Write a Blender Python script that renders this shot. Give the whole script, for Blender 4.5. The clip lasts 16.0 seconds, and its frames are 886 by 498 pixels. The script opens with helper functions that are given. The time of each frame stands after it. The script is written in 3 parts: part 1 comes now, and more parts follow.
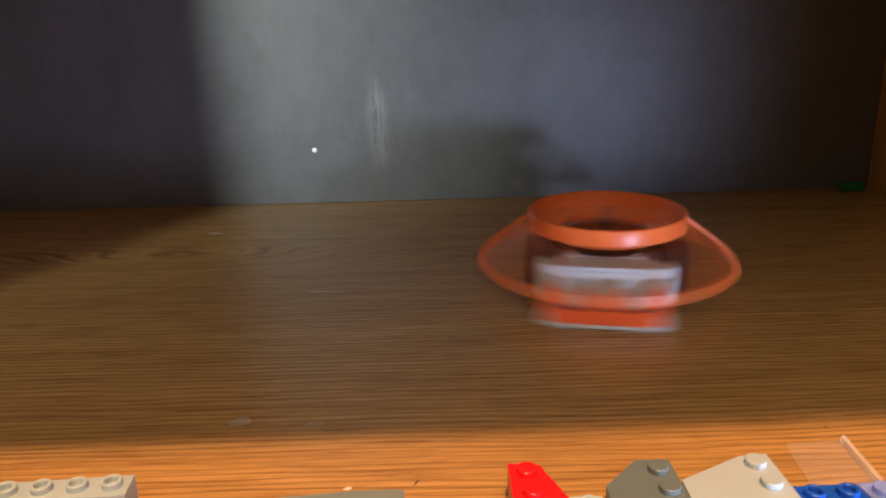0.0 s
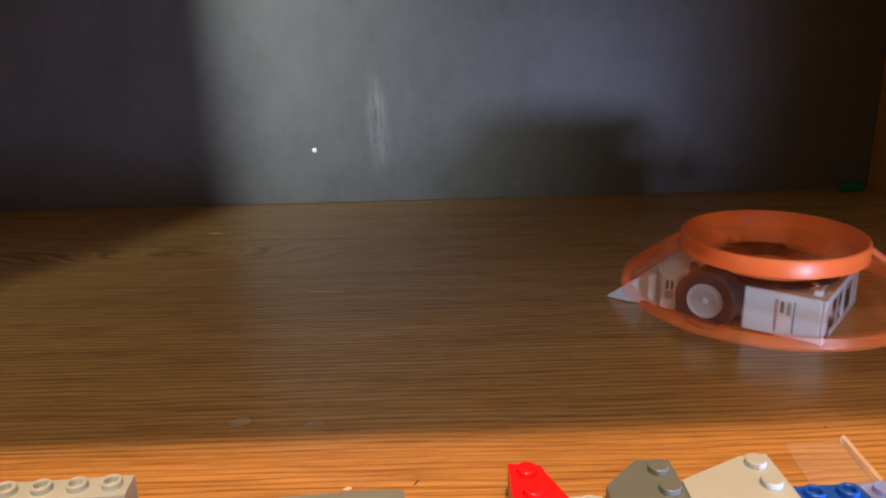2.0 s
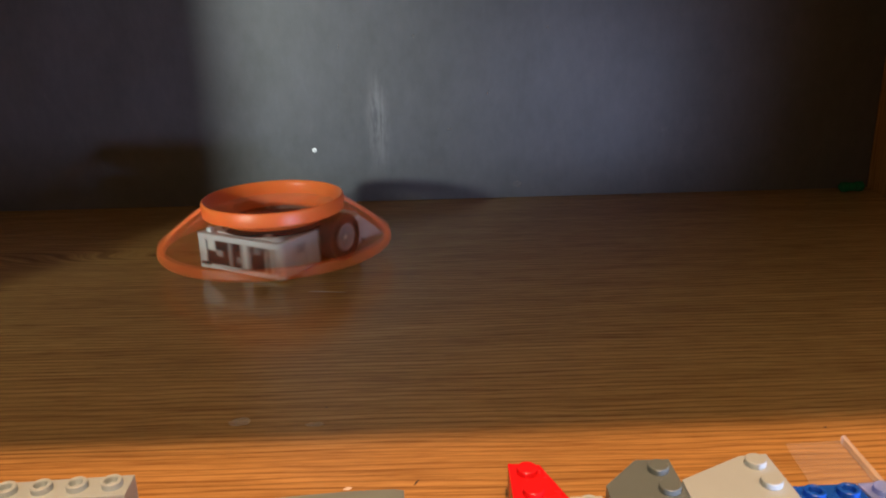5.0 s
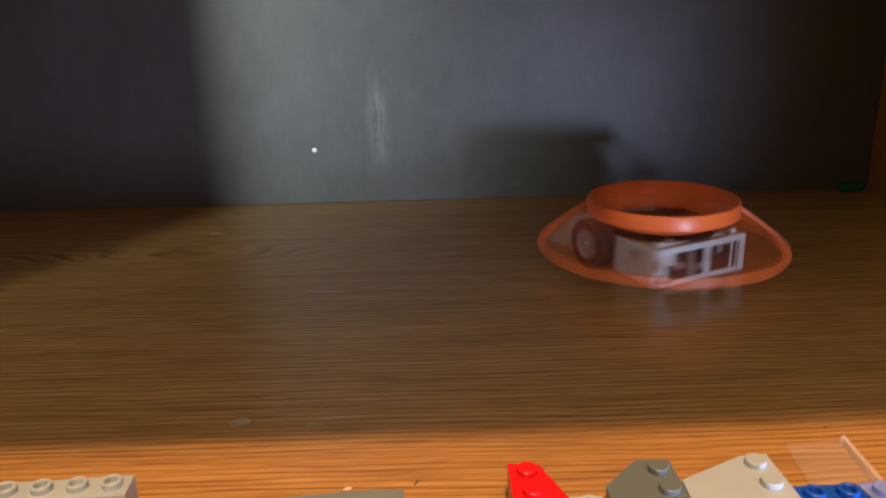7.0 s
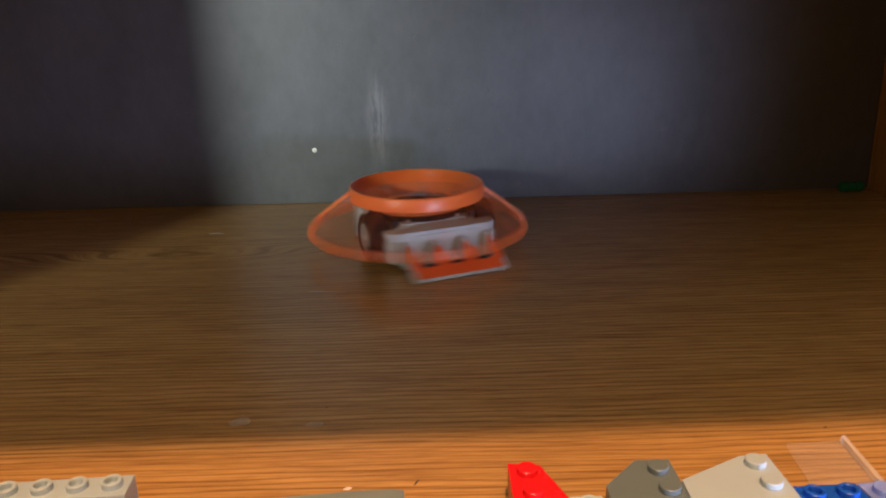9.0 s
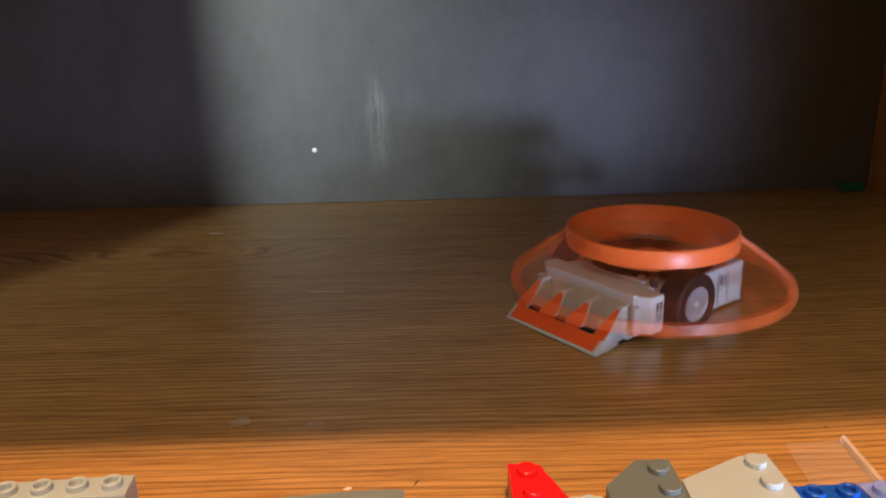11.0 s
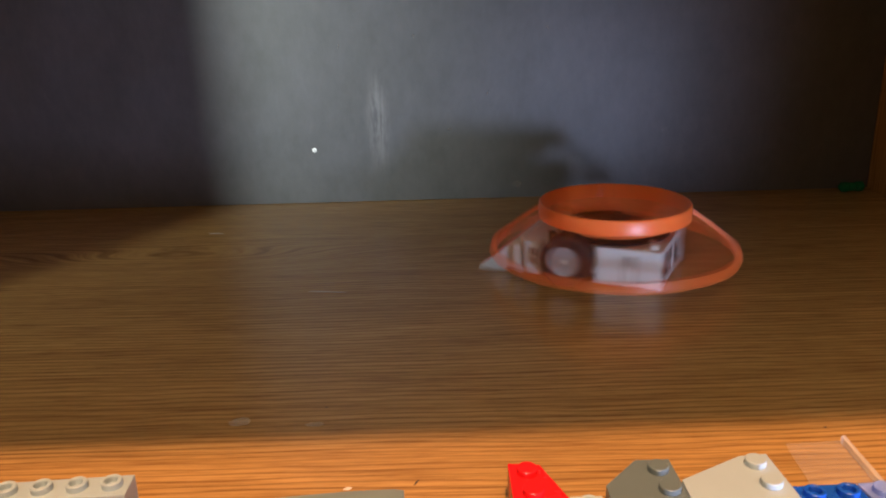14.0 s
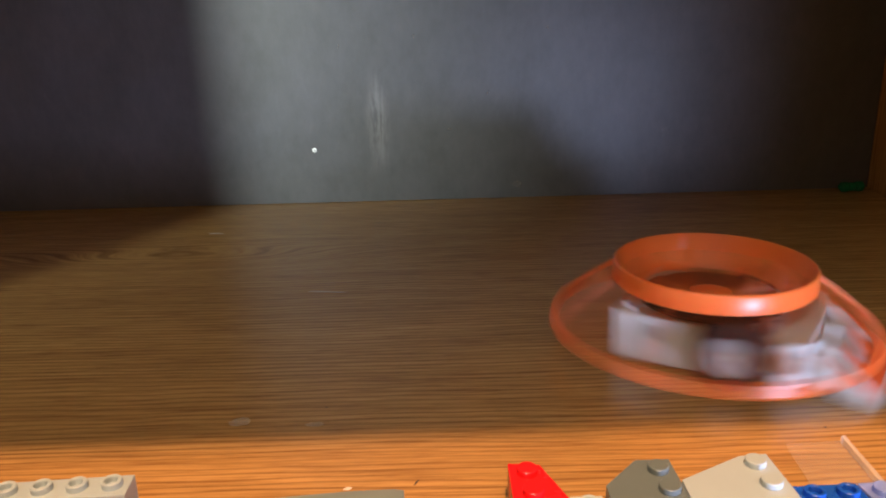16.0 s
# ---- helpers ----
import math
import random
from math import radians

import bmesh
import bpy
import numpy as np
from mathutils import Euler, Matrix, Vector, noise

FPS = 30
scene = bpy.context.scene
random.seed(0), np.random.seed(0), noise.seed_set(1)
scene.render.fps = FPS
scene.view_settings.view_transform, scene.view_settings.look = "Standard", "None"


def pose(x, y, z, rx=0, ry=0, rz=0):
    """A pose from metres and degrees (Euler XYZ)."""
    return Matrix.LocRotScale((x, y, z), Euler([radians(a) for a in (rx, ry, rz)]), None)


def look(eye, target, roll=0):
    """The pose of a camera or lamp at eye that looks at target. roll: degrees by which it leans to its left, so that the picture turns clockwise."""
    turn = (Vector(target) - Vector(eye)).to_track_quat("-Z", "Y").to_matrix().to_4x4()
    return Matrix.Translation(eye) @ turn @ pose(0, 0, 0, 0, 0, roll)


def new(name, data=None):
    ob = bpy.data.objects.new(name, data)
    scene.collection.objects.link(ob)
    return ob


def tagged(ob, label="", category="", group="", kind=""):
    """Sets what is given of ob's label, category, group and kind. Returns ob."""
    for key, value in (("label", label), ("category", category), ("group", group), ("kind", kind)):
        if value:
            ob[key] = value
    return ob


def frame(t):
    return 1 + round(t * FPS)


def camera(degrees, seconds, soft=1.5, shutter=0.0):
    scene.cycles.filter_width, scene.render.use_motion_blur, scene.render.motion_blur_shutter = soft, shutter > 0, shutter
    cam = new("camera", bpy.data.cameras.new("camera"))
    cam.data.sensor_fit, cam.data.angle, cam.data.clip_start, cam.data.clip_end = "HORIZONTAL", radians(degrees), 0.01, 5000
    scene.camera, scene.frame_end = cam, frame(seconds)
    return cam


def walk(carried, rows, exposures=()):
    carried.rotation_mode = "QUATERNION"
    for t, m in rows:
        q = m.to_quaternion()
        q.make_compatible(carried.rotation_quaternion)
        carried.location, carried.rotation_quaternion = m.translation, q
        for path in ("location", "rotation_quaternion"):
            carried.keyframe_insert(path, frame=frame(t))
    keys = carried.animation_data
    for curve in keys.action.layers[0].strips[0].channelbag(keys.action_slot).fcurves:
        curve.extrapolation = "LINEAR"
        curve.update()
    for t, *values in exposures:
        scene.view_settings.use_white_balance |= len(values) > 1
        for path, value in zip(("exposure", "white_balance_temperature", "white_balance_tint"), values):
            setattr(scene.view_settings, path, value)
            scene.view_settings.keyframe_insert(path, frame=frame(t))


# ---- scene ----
# ---- camera: it stands still ----
cam = camera(59, 16.0, soft=2.0, shutter=0.6)
EYE = (0.0, 0.0, 0.1165)
TILT, LEAN, TURN = 18.0, -1.6, 0.0
STAND = pose(*EYE, 90 - TILT, 0, -TURN) @ pose(0, 0, 0, 0, 0, LEAN)
walk(cam, [(0.0, STAND), (16.0, STAND)], exposures=[
    (0.0, 0.0), (2.5, -0.08), (3.5, -0.18), (4.2, -0.22), (6.5, -0.28), (7.5, -0.22), (9.0, -0.25), (11.5, -0.12), (12.0, -0.13), (13.0, -0.07), (14.5, -0.01), (16.0, 0.05)])

# ---- light ----
world = bpy.data.worlds.new("room_dusk")
scene.world = world
world.use_nodes = True
world.node_tree.nodes["Background"].inputs[0].default_value = (0.5, 0.55, 0.7, 1)
world.node_tree.nodes["Background"].inputs[1].default_value = 0.008


def lamp(name, kind, eye, target, energy, colour, size):
    data = bpy.data.lights.new(name, kind)
    data.energy, data.color = energy, colour
    if kind == "AREA":
        data.shape, data.size = "DISK", size
    else:
        data.shadow_soft_size = size
    ob = new(name, data)
    ob.matrix_world = look(eye, target)
    return ob


# a cool torch lying low beside the camera, a reading lamp off to one side, a warm ceiling lamp, an added broad fill
# behind the camera with no known source
torch = lamp("torch_light", "SPOT", (0.208, -0.050, 0.003), (-0.075, 0.454, 0.085), 5.3, (0.57, 0.66, 1.0), 0.019)
torch.data.spot_size, torch.data.spot_blend = radians(60), 1.0
side = lamp("reading_light", "SPOT", (-0.983, -1.0, 0.38), (-0.112, 0.454, 0.09), 186.0, (0.92, 1.0, 0.90), 0.06)
side.data.spot_size, side.data.spot_blend = radians(11.2), 1.0
lamp("ceiling_light", "POINT", (0.1, -0.55, 1.9), (0, 0.1, 0), 250.0, (1.0, 0.515, 0.25), 0.035)
lamp("window_light", "AREA", (-0.3, -1.05, 1.6), (0.0, 0.25, 0.0), 11.5, (1.0, 0.96, 0.84), 0.9)


# ---- materials ----
def shader(name, rough=0.5, metal=0.0, spec=0.5):
    m = bpy.data.materials.new(name)
    m.use_nodes = True
    b = m.node_tree.nodes["Principled BSDF"]
    b.inputs["Roughness"].default_value = rough
    b.inputs["Metallic"].default_value = metal
    b.inputs["Specular IOR Level"].default_value = spec
    return m, m.node_tree, b


def put(tree, kind, **values):
    n = tree.nodes.new(kind)
    for key, v in values.items():
        n.inputs[key.replace("_", " ")].default_value = v
    return n


def coords(tree, scale=(1, 1, 1), where=(0, 0, 0)):
    c = tree.nodes.new("ShaderNodeTexCoord")
    m = tree.nodes.new("ShaderNodeMapping")
    m.inputs["Scale"].default_value, m.inputs["Location"].default_value = scale, where
    tree.links.new(c.outputs["Object"], m.inputs["Vector"])
    return m.outputs["Vector"]


def ramp(tree, fac, stops):
    r = tree.nodes.new("ShaderNodeValToRGB")
    e = r.color_ramp.elements
    while len(e) < len(stops):
        e.new(0.5)
    for k, (p, col) in zip(e, stops):
        k.position, k.color = p, (*col, 1) if len(col) == 3 else col
    tree.links.new(fac, r.inputs["Fac"])
    return r.outputs["Color"]


def mixed(tree, a, b, fac, blend="MIX"):
    n = tree.nodes.new("ShaderNodeMix")
    n.data_type, n.blend_type = "RGBA", blend
    for socket, v in ((n.inputs["Factor"], fac), (n.inputs["A"], a), (n.inputs["B"], b)):
        if hasattr(v, "links") or hasattr(v, "is_linked"):
            tree.links.new(v, socket)
        else:
            socket.default_value = v
    return n.outputs["Result"]


def noisy(tree, vec, scale, detail=4.0, rough=0.55, warp=0.0):
    n = put(tree, "ShaderNodeTexNoise", Scale=scale, Detail=detail, Roughness=rough, Distortion=warp)
    tree.links.new(vec, n.inputs["Vector"])
    return n.outputs["Fac"]


def bump(tree, b, height, strength, distance):
    n = put(tree, "ShaderNodeBump", Strength=strength, Distance=distance)
    tree.links.new(height, n.inputs["Height"])
    tree.links.new(n.outputs["Normal"], b.inputs["Normal"])


def wood(name, along=(1, 0, 0), dark=1.0, figure=None):
    """Oak laminate with grain along one axis; figure: the middle and half size of an eye round which the grain bends."""
    m, tr, b = shader(name, 0.30, 0, 0.70)
    place = coords(tr)
    if figure:
        away = tr.nodes.new("ShaderNodeMapping")
        away.vector_type = "TEXTURE"
        away.inputs["Location"].default_value, away.inputs["Scale"].default_value = (figure[0], figure[1], 0), (figure[2], figure[3], 1)
        tr.links.new(place, away.inputs["Vector"])
        flat = tr.nodes.new("ShaderNodeVectorMath")
        flat.operation = "MULTIPLY"
        flat.inputs[1].default_value = (1, 1, 0)
        tr.links.new(away.outputs[0], flat.inputs[0])
        far = tr.nodes.new("ShaderNodeVectorMath")
        far.operation = "LENGTH"
        tr.links.new(flat.outputs[0], far.inputs[0])
        swell = tr.nodes.new("ShaderNodeMapRange")
        swell.interpolation_type = "SMOOTHERSTEP"
        for k, v in enumerate((0.0, 1.0, figure[4], 0.0)):
            swell.inputs[k + 1].default_value = v
        tr.links.new(far.outputs["Value"], swell.inputs[0])
        lift = tr.nodes.new("ShaderNodeCombineXYZ")
        tr.links.new(swell.outputs[0], lift.inputs["Y"])
        bowed = tr.nodes.new("ShaderNodeVectorMath")
        bowed.operation = "ADD"
        tr.links.new(place, bowed.inputs[0])
        tr.links.new(lift.outputs[0], bowed.inputs[1])
        place = bowed.outputs[0]

    def bent(across, lengthwise, where, wander=0.005):
        # the grain wanders a little to and fro
        vec = tr.nodes.new("ShaderNodeMapping")
        vec.inputs["Scale"].default_value, vec.inputs["Location"].default_value = [lengthwise if a else across for a in along], where
        tr.links.new(place, vec.inputs["Vector"])
        sway = noisy(tr, coords(tr, [9 if a else 16 for a in along], where), 1.0, 2.0, 0.5)
        amount = tr.nodes.new("ShaderNodeVectorMath")
        amount.operation = "MULTIPLY_ADD"
        tr.links.new(ramp(tr, sway, [(0.0, (0, 0, 0)), (1.0, (1, 1, 1))]), amount.inputs[0])
        amount.inputs[1].default_value = [0.0 if a else across * wander for a in along]
        tr.links.new(vec.outputs[0], amount.inputs[2])
        return amount.outputs[0]

    wide = noisy(tr, bent(120, 4.0, (0, 0, 0)), 1.0, 3.0, 0.5, 0.3)
    streak = noisy(tr, bent(640, 19.0, (3, 1, 2)), 1.0, 3.0, 0.55, 0.15)
    fine = noisy(tr, bent(1150, 40.0, (5, 1, 4)), 1.0, 3.0, 0.6, 0.1)
    pores = noisy(tr, bent(2400, 110, (7, 5, 1)), 1.0, 2.0, 0.5)
    rings = put(tr, "ShaderNodeTexWave", Scale=118.0, Distortion=4.5, Detail=2.5, Detail_Scale=1.3, Detail_Roughness=0.55)
    rings.bands_direction = "Y"
    tr.links.new(bent(1.0, 0.10, (1, 0, 2), 0.008), rings.inputs["Vector"])
    base = ramp(tr, wide, [(0.30, (0.37 * dark, 0.211 * dark, 0.070 * dark)), (0.52, (0.42 * dark, 0.243 * dark, 0.083 * dark)), (0.72, (0.46 * dark, 0.271 * dark, 0.095 * dark))])
    lines = ramp(tr, streak, [(0.28, (0.72, 0.68, 0.63)), (0.42, (0.93, 0.92, 0.90)), (0.52, (1.0, 1.0, 1.0)), (0.66, (1.08, 1.08, 1.08))])
    col = mixed(tr, base, lines, 0.9, "MULTIPLY")
    hair = ramp(tr, fine, [(0.34, (0.70, 0.65, 0.60)), (0.50, (1.0, 1.0, 1.0)), (0.66, (1.12, 1.12, 1.12))])
    col = mixed(tr, col, hair, 0.8, "MULTIPLY")
    specks = ramp(tr, pores, [(0.30, (0.7, 0.66, 0.62)), (0.55, (1, 1, 1))])
    col = mixed(tr, col, specks, 0.6, "MULTIPLY")
    year = ramp(tr, rings.outputs["Fac"], [(0.02, (0.64, 0.58, 0.52)), (0.20, (0.92, 0.91, 0.90)), (0.45, (1.03, 1.03, 1.03)), (1.0, (1.06, 1.06, 1.06))])
    col = mixed(tr, col, year, ramp(tr, wide, [(0.35, (0.6,) * 3), (0.6, (0.9,) * 3)]), "MULTIPLY")
    tr.links.new(col, b.inputs["Base Color"])
    smears = noisy(tr, coords(tr, (14, 22, 14)), 1.0, 4.0, 0.6)
    tr.links.new(ramp(tr, smears, [(0.3, (0.200,) * 3), (0.7, (0.240,) * 3)]), b.inputs["Roughness"])
    bump(tr, b, streak, 0.06, 0.0004)
    return m


def plastic(name, colour, rough=0.35, spread=0.10):
    m, tr, b = shader(name, rough)
    n = noisy(tr, coords(tr, (60, 60, 60)), 1.0, 5.0, 0.6)
    dirt = ramp(tr, n, [(0.3, tuple(v * (1 - spread) for v in colour)), (0.7, colour)])
    tr.links.new(dirt, b.inputs["Base Color"])
    fine = noisy(tr, coords(tr, (900, 900, 900)), 1.0, 2.0)
    tr.links.new(ramp(tr, n, [(0.2, (rough * 0.8,) * 3), (0.8, (rough * 1.3,) * 3)]), b.inputs["Roughness"])
    bump(tr, b, fine, 0.05, 0.0001)
    return m


def panel():
    """Dark blue-grey hardboard back panel with a satin face, scuffs and a pale rubbed streak."""
    m, tr, b = shader("back_panel_paint", 0.45, 0, 0.35)
    v = coords(tr)
    big = noisy(tr, coords(tr, (9, 9, 6)), 1.0, 5.0, 0.6)
    grain = noisy(tr, coords(tr, (260, 260, 120)), 1.0, 3.0, 0.6)
    col = ramp(tr, big, [(0.3, (0.068, 0.073, 0.084)), (0.7, (0.087, 0.091, 0.103))])
    col = mixed(tr, col, ramp(tr, grain, [(0.3, (0.92, 0.92, 0.92)), (0.7, (1.06, 1.06, 1.06))]), 0.8, "MULTIPLY")
    blotch = noisy(tr, coords(tr, (34, 34, 26), (5, 2, 9)), 1.0, 6.0, 0.68)
    col = mixed(tr, col, ramp(tr, blotch, [(0.34, (0.84, 0.85, 0.84)), (0.5, (1.0, 1.0, 1.0)), (0.68, (1.14, 1.13, 1.17))]), 0.9, "MULTIPLY")
    # the rubbed streak: a tall narrow patch broken up by noise
    sep = tr.nodes.new("ShaderNodeSeparateXYZ")
    tr.links.new(v, sep.inputs[0])

    def hill(out, centre, half):
        d = tr.nodes.new("ShaderNodeMath"); d.operation = "SUBTRACT"; d.inputs[1].default_value = centre
        tr.links.new(out, d.inputs[0])
        a = tr.nodes.new("ShaderNodeMath"); a.operation = "ABSOLUTE"
        tr.links.new(d.outputs[0], a.inputs[0])
        r = put(tr, "ShaderNodeMapRange")
        r.interpolation_type = "SMOOTHSTEP"
        r.inputs[1].default_value, r.inputs[2].default_value, r.inputs[3].default_value, r.inputs[4].default_value = 0, half, 1, 0
        tr.links.new(a.outputs[0], r.inputs[0])
        return r.outputs[0]

    def times(a, c):
        n = tr.nodes.new("ShaderNodeMath"); n.operation = "MULTIPLY"
        tr.links.new(a, n.inputs[0]); tr.links.new(c, n.inputs[1])
        return n.outputs[0]

    rub = noisy(tr, coords(tr, (420, 420, 60), (2, 0, 5)), 1.0, 5.0, 0.7)
    mask = times(times(hill(sep.outputs[0], STREAK[0], 0.009), hill(sep.outputs[2], STREAK[1], 0.036)), ramp(tr, rub, [(0.36, (0, 0, 0)), (0.74, (0.9, 0.9, 0.9))]))
    col = mixed(tr, col, (0.24, 0.24, 0.265, 1), mask)
    scuff = noisy(tr, coords(tr, (90, 90, 40), (4, 0, 1)), 1.0, 6.0, 0.75)
    col = mixed(tr, col, (0.2, 0.2, 0.23, 1), times(ramp(tr, scuff, [(0.66, (0, 0, 0)), (0.8, (0.5, 0.5, 0.5))]), ramp(tr, big, [(0.4, (0, 0, 0)), (0.6, (1, 1, 1))])))
    tr.links.new(col, b.inputs["Base Color"])
    tr.links.new(ramp(tr, big, [(0.25, (0.40,) * 3), (0.75, (0.47,) * 3)]), b.inputs["Roughness"])
    bump(tr, b, grain, 0.12, 0.0003)
    return m


def painted(name, colour, rough=0.7, scale=8):
    m, tr, b = shader(name, rough)
    n = noisy(tr, coords(tr, (scale,) * 3), 1.0, 5.0, 0.6)
    tr.links.new(ramp(tr, n, [(0.3, tuple(v * 0.85 for v in colour)), (0.7, colour)]), b.inputs["Base Color"])
    return m


def clear(name, colour, see, rough=0.1):
    """Clear plastic: mostly see-through with a glossy face."""
    m, tr, b = shader(name, rough)
    b.inputs["Base Color"].default_value = (*colour, 1)
    b.inputs["Alpha"].default_value = 1 - see
    return m


STREAK = (-0.0355, 0.048)
OAK = wood("oak_laminate", figure=(-0.130, 0.350, 0.150, 0.032, 0.020))
# the same oak made paler, lamp light on the side panels put into its colour
OAK_SIDE_LIT = wood("oak_laminate_side_lit", (0, 0, 1), 1.25)
PANEL = panel()
ROOM = painted("room_paint", (0.29, 0.32, 0.29), 0.8, 2)
WHITE = plastic("white_plastic", (0.51, 0.56, 0.58), 0.35)
GREY = plastic("grey_plastic", (0.52, 0.57, 0.57), 0.36)
HUB_GREY = plastic("hub_plastic", (0.26, 0.27, 0.28), 0.35)
BLACK = plastic("black_plastic", (0.014, 0.014, 0.016), 0.6)
RUBBER = plastic("tyre_rubber", (0.012, 0.010, 0.010), 0.65)
for dull in (BLACK, RUBBER):
    dull.node_tree.nodes["Principled BSDF"].inputs["Specular IOR Level"].default_value = 0.2
ORANGE = plastic("orange_plastic", (0.95, 0.195, 0.048), 0.36)
ORANGE.node_tree.nodes["Principled BSDF"].inputs["Subsurface Weight"].default_value = 0.35
ORANGE.node_tree.nodes["Principled BSDF"].inputs["Subsurface Radius"].default_value = (1.0, 0.35, 0.12)
ORANGE.node_tree.nodes["Principled BSDF"].inputs["Subsurface Scale"].default_value = 0.003
STICKER = plastic("orange_sticker", (0.80, 0.11, 0.022), 0.4)
MARK = plastic("grey_print", (0.10, 0.10, 0.12), 0.4)
STEEL = shader("steel_screw", 0.3, 1.0)[0]
STEEL.node_tree.nodes["Principled BSDF"].inputs["Base Color"].default_value = (0.6, 0.6, 0.6, 1)
B_WHITE = plastic("old_white_brick", (0.36, 0.45, 0.49), 0.3, 0.06)
B_TAN = plastic("light_grey_brick", (0.38, 0.475, 0.53), 0.3, 0.06)
B_GREY = plastic("dark_grey_brick", (0.125, 0.165, 0.175), 0.3, 0.08)
B_PLATE = plastic("grey_plate_plastic", (0.17, 0.215, 0.22), 0.35, 0.1)
B_RED = plastic("red_brick_plastic", (0.72, 0.012, 0.016), 0.25, 0.06)
B_BLUE = plastic("blue_brick_plastic", (0.010, 0.085, 0.50), 0.25, 0.06)
B_GREEN = plastic("green_plastic", (0.005, 0.17, 0.07), 0.25, 0.1)
CLEAR = clear("clear_plastic", (0.75, 0.72, 0.72), 0.93)
CLEAR_EDGE = clear("clear_plastic_edge", (0.85, 0.8, 0.76), 0.62)
CLEAR_BLUE = clear("clear_blue_plastic", (0.25, 0.35, 0.75), 0.35)
SCUFF = clear("pale_scuff", (0.85, 0.80, 0.74), 0.25, 0.5)
SMUDGE = clear("dull_smudge", (0.62, 0.56, 0.48), 0.66, 0.5)
WALL_SCUFF = clear("faint_wall_scuff", (0.25, 0.25, 0.27), 0.72, 0.6)
DARK_FLECK = painted("dark_fleck", (0.03, 0.018, 0.012), 0.8, 300)


# ---- mesh helpers ----
def part(name, bm, material, parent=None, label="", smooth=False):
    """Links a bmesh as one mesh object, under parent if given."""
    me = bpy.data.meshes.new(name)
    bmesh.ops.recalc_face_normals(bm, faces=bm.faces[:])
    bm.to_mesh(me)
    bm.free()
    me.materials.append(material)
    if smooth:
        me.shade_smooth()
        me.set_sharp_from_angle(angle=radians(38))
    ob = new(name, me)
    ob.parent = parent
    if label:
        ob["label"] = label
    return ob


def empty(name, m):
    ob = new(name)
    ob.matrix_world = m
    ob.empty_display_size = 0.01
    return ob


def block(lo, hi, bevel=0.0, bm=None, segments=2):
    """A box from corner to corner with rounded edges."""
    bm = bm or bmesh.new()
    c = [(a + b) / 2 for a, b in zip(lo, hi)]
    s = [b - a for a, b in zip(lo, hi)]
    made = bmesh.ops.create_cube(bm, size=1, matrix=Matrix.Translation(c) @ Matrix.Diagonal((*s, 1)))
    if bevel:
        edges = list({e for v in made["verts"] for e in v.link_edges})
        bmesh.ops.bevel(bm, geom=edges, offset=bevel, segments=segments, affect="EDGES", profile=0.5)
    return bm


def prism(outline, z0, z1, bevel=0.0, m=None):
    """An outline in x, y raised from z0 to z1."""
    bm = bmesh.new()
    low = [bm.verts.new((x, y, z0)) for x, y in outline]
    high = [bm.verts.new((x, y, z1)) for x, y in outline]
    k = len(outline)
    faces = [bm.faces.new(low[::-1]), bm.faces.new(high)]
    faces += [bm.faces.new((low[i], low[(i + 1) % k], high[(i + 1) % k], high[i])) for i in range(k)]
    if bevel:
        edges = list({e for f in faces for e in f.edges})
        bmesh.ops.bevel(bm, geom=edges, offset=bevel, segments=2, affect="EDGES", profile=0.5)
    if m:
        bmesh.ops.transform(bm, matrix=m, verts=bm.verts[:])
    return bm


def turned(profile, steps=48, bm=None, m=None, start=0.0, sweep=360.0):
    """A closed profile of (radius, height) turned about z, all round or over an arc."""
    bm = bm or bmesh.new()
    full = sweep >= 360
    rings = []
    for i in range(steps if full else steps + 1):
        a = radians(start + sweep * i / steps)
        ring = [bm.verts.new((r * math.cos(a), r * math.sin(a), z)) for r, z in profile]
        if m:
            for v in ring:
                v.co = m @ v.co
        rings.append(ring)
    k = len(profile)
    for i in range(len(rings) if full else len(rings) - 1):
        p, q = rings[i], rings[(i + 1) % len(rings)]
        for j in range(k):
            bm.faces.new((p[j], q[j], q[(j + 1) % k], p[(j + 1) % k]))
    if not full:
        bm.faces.new(rings[0][::-1]), bm.faces.new(rings[-1])
    return bm


def rod(r, z0, z1, steps=24, bm=None, m=None, edge=0.0002):
    """A short cylinder with softened rims."""
    bm = bm or bmesh.new()
    rows = [(r - edge, z0), (r, z0 + edge), (r, z1 - edge), (r - edge, z1)]
    rings = []
    for q, z in rows:
        rings.append([bm.verts.new((q * math.cos(2 * math.pi * i / steps), q * math.sin(2 * math.pi * i / steps), z)) for i in range(steps)])
    for a, b in zip(rings, rings[1:]):
        for i in range(steps):
            bm.faces.new((a[i], a[(i + 1) % steps], b[(i + 1) % steps], b[i]))
    bm.faces.new(rings[0][::-1]), bm.faces.new(rings[-1])
    if m:
        for ring in rings:
            for v in ring:
                v.co = m @ v.co
    return bm


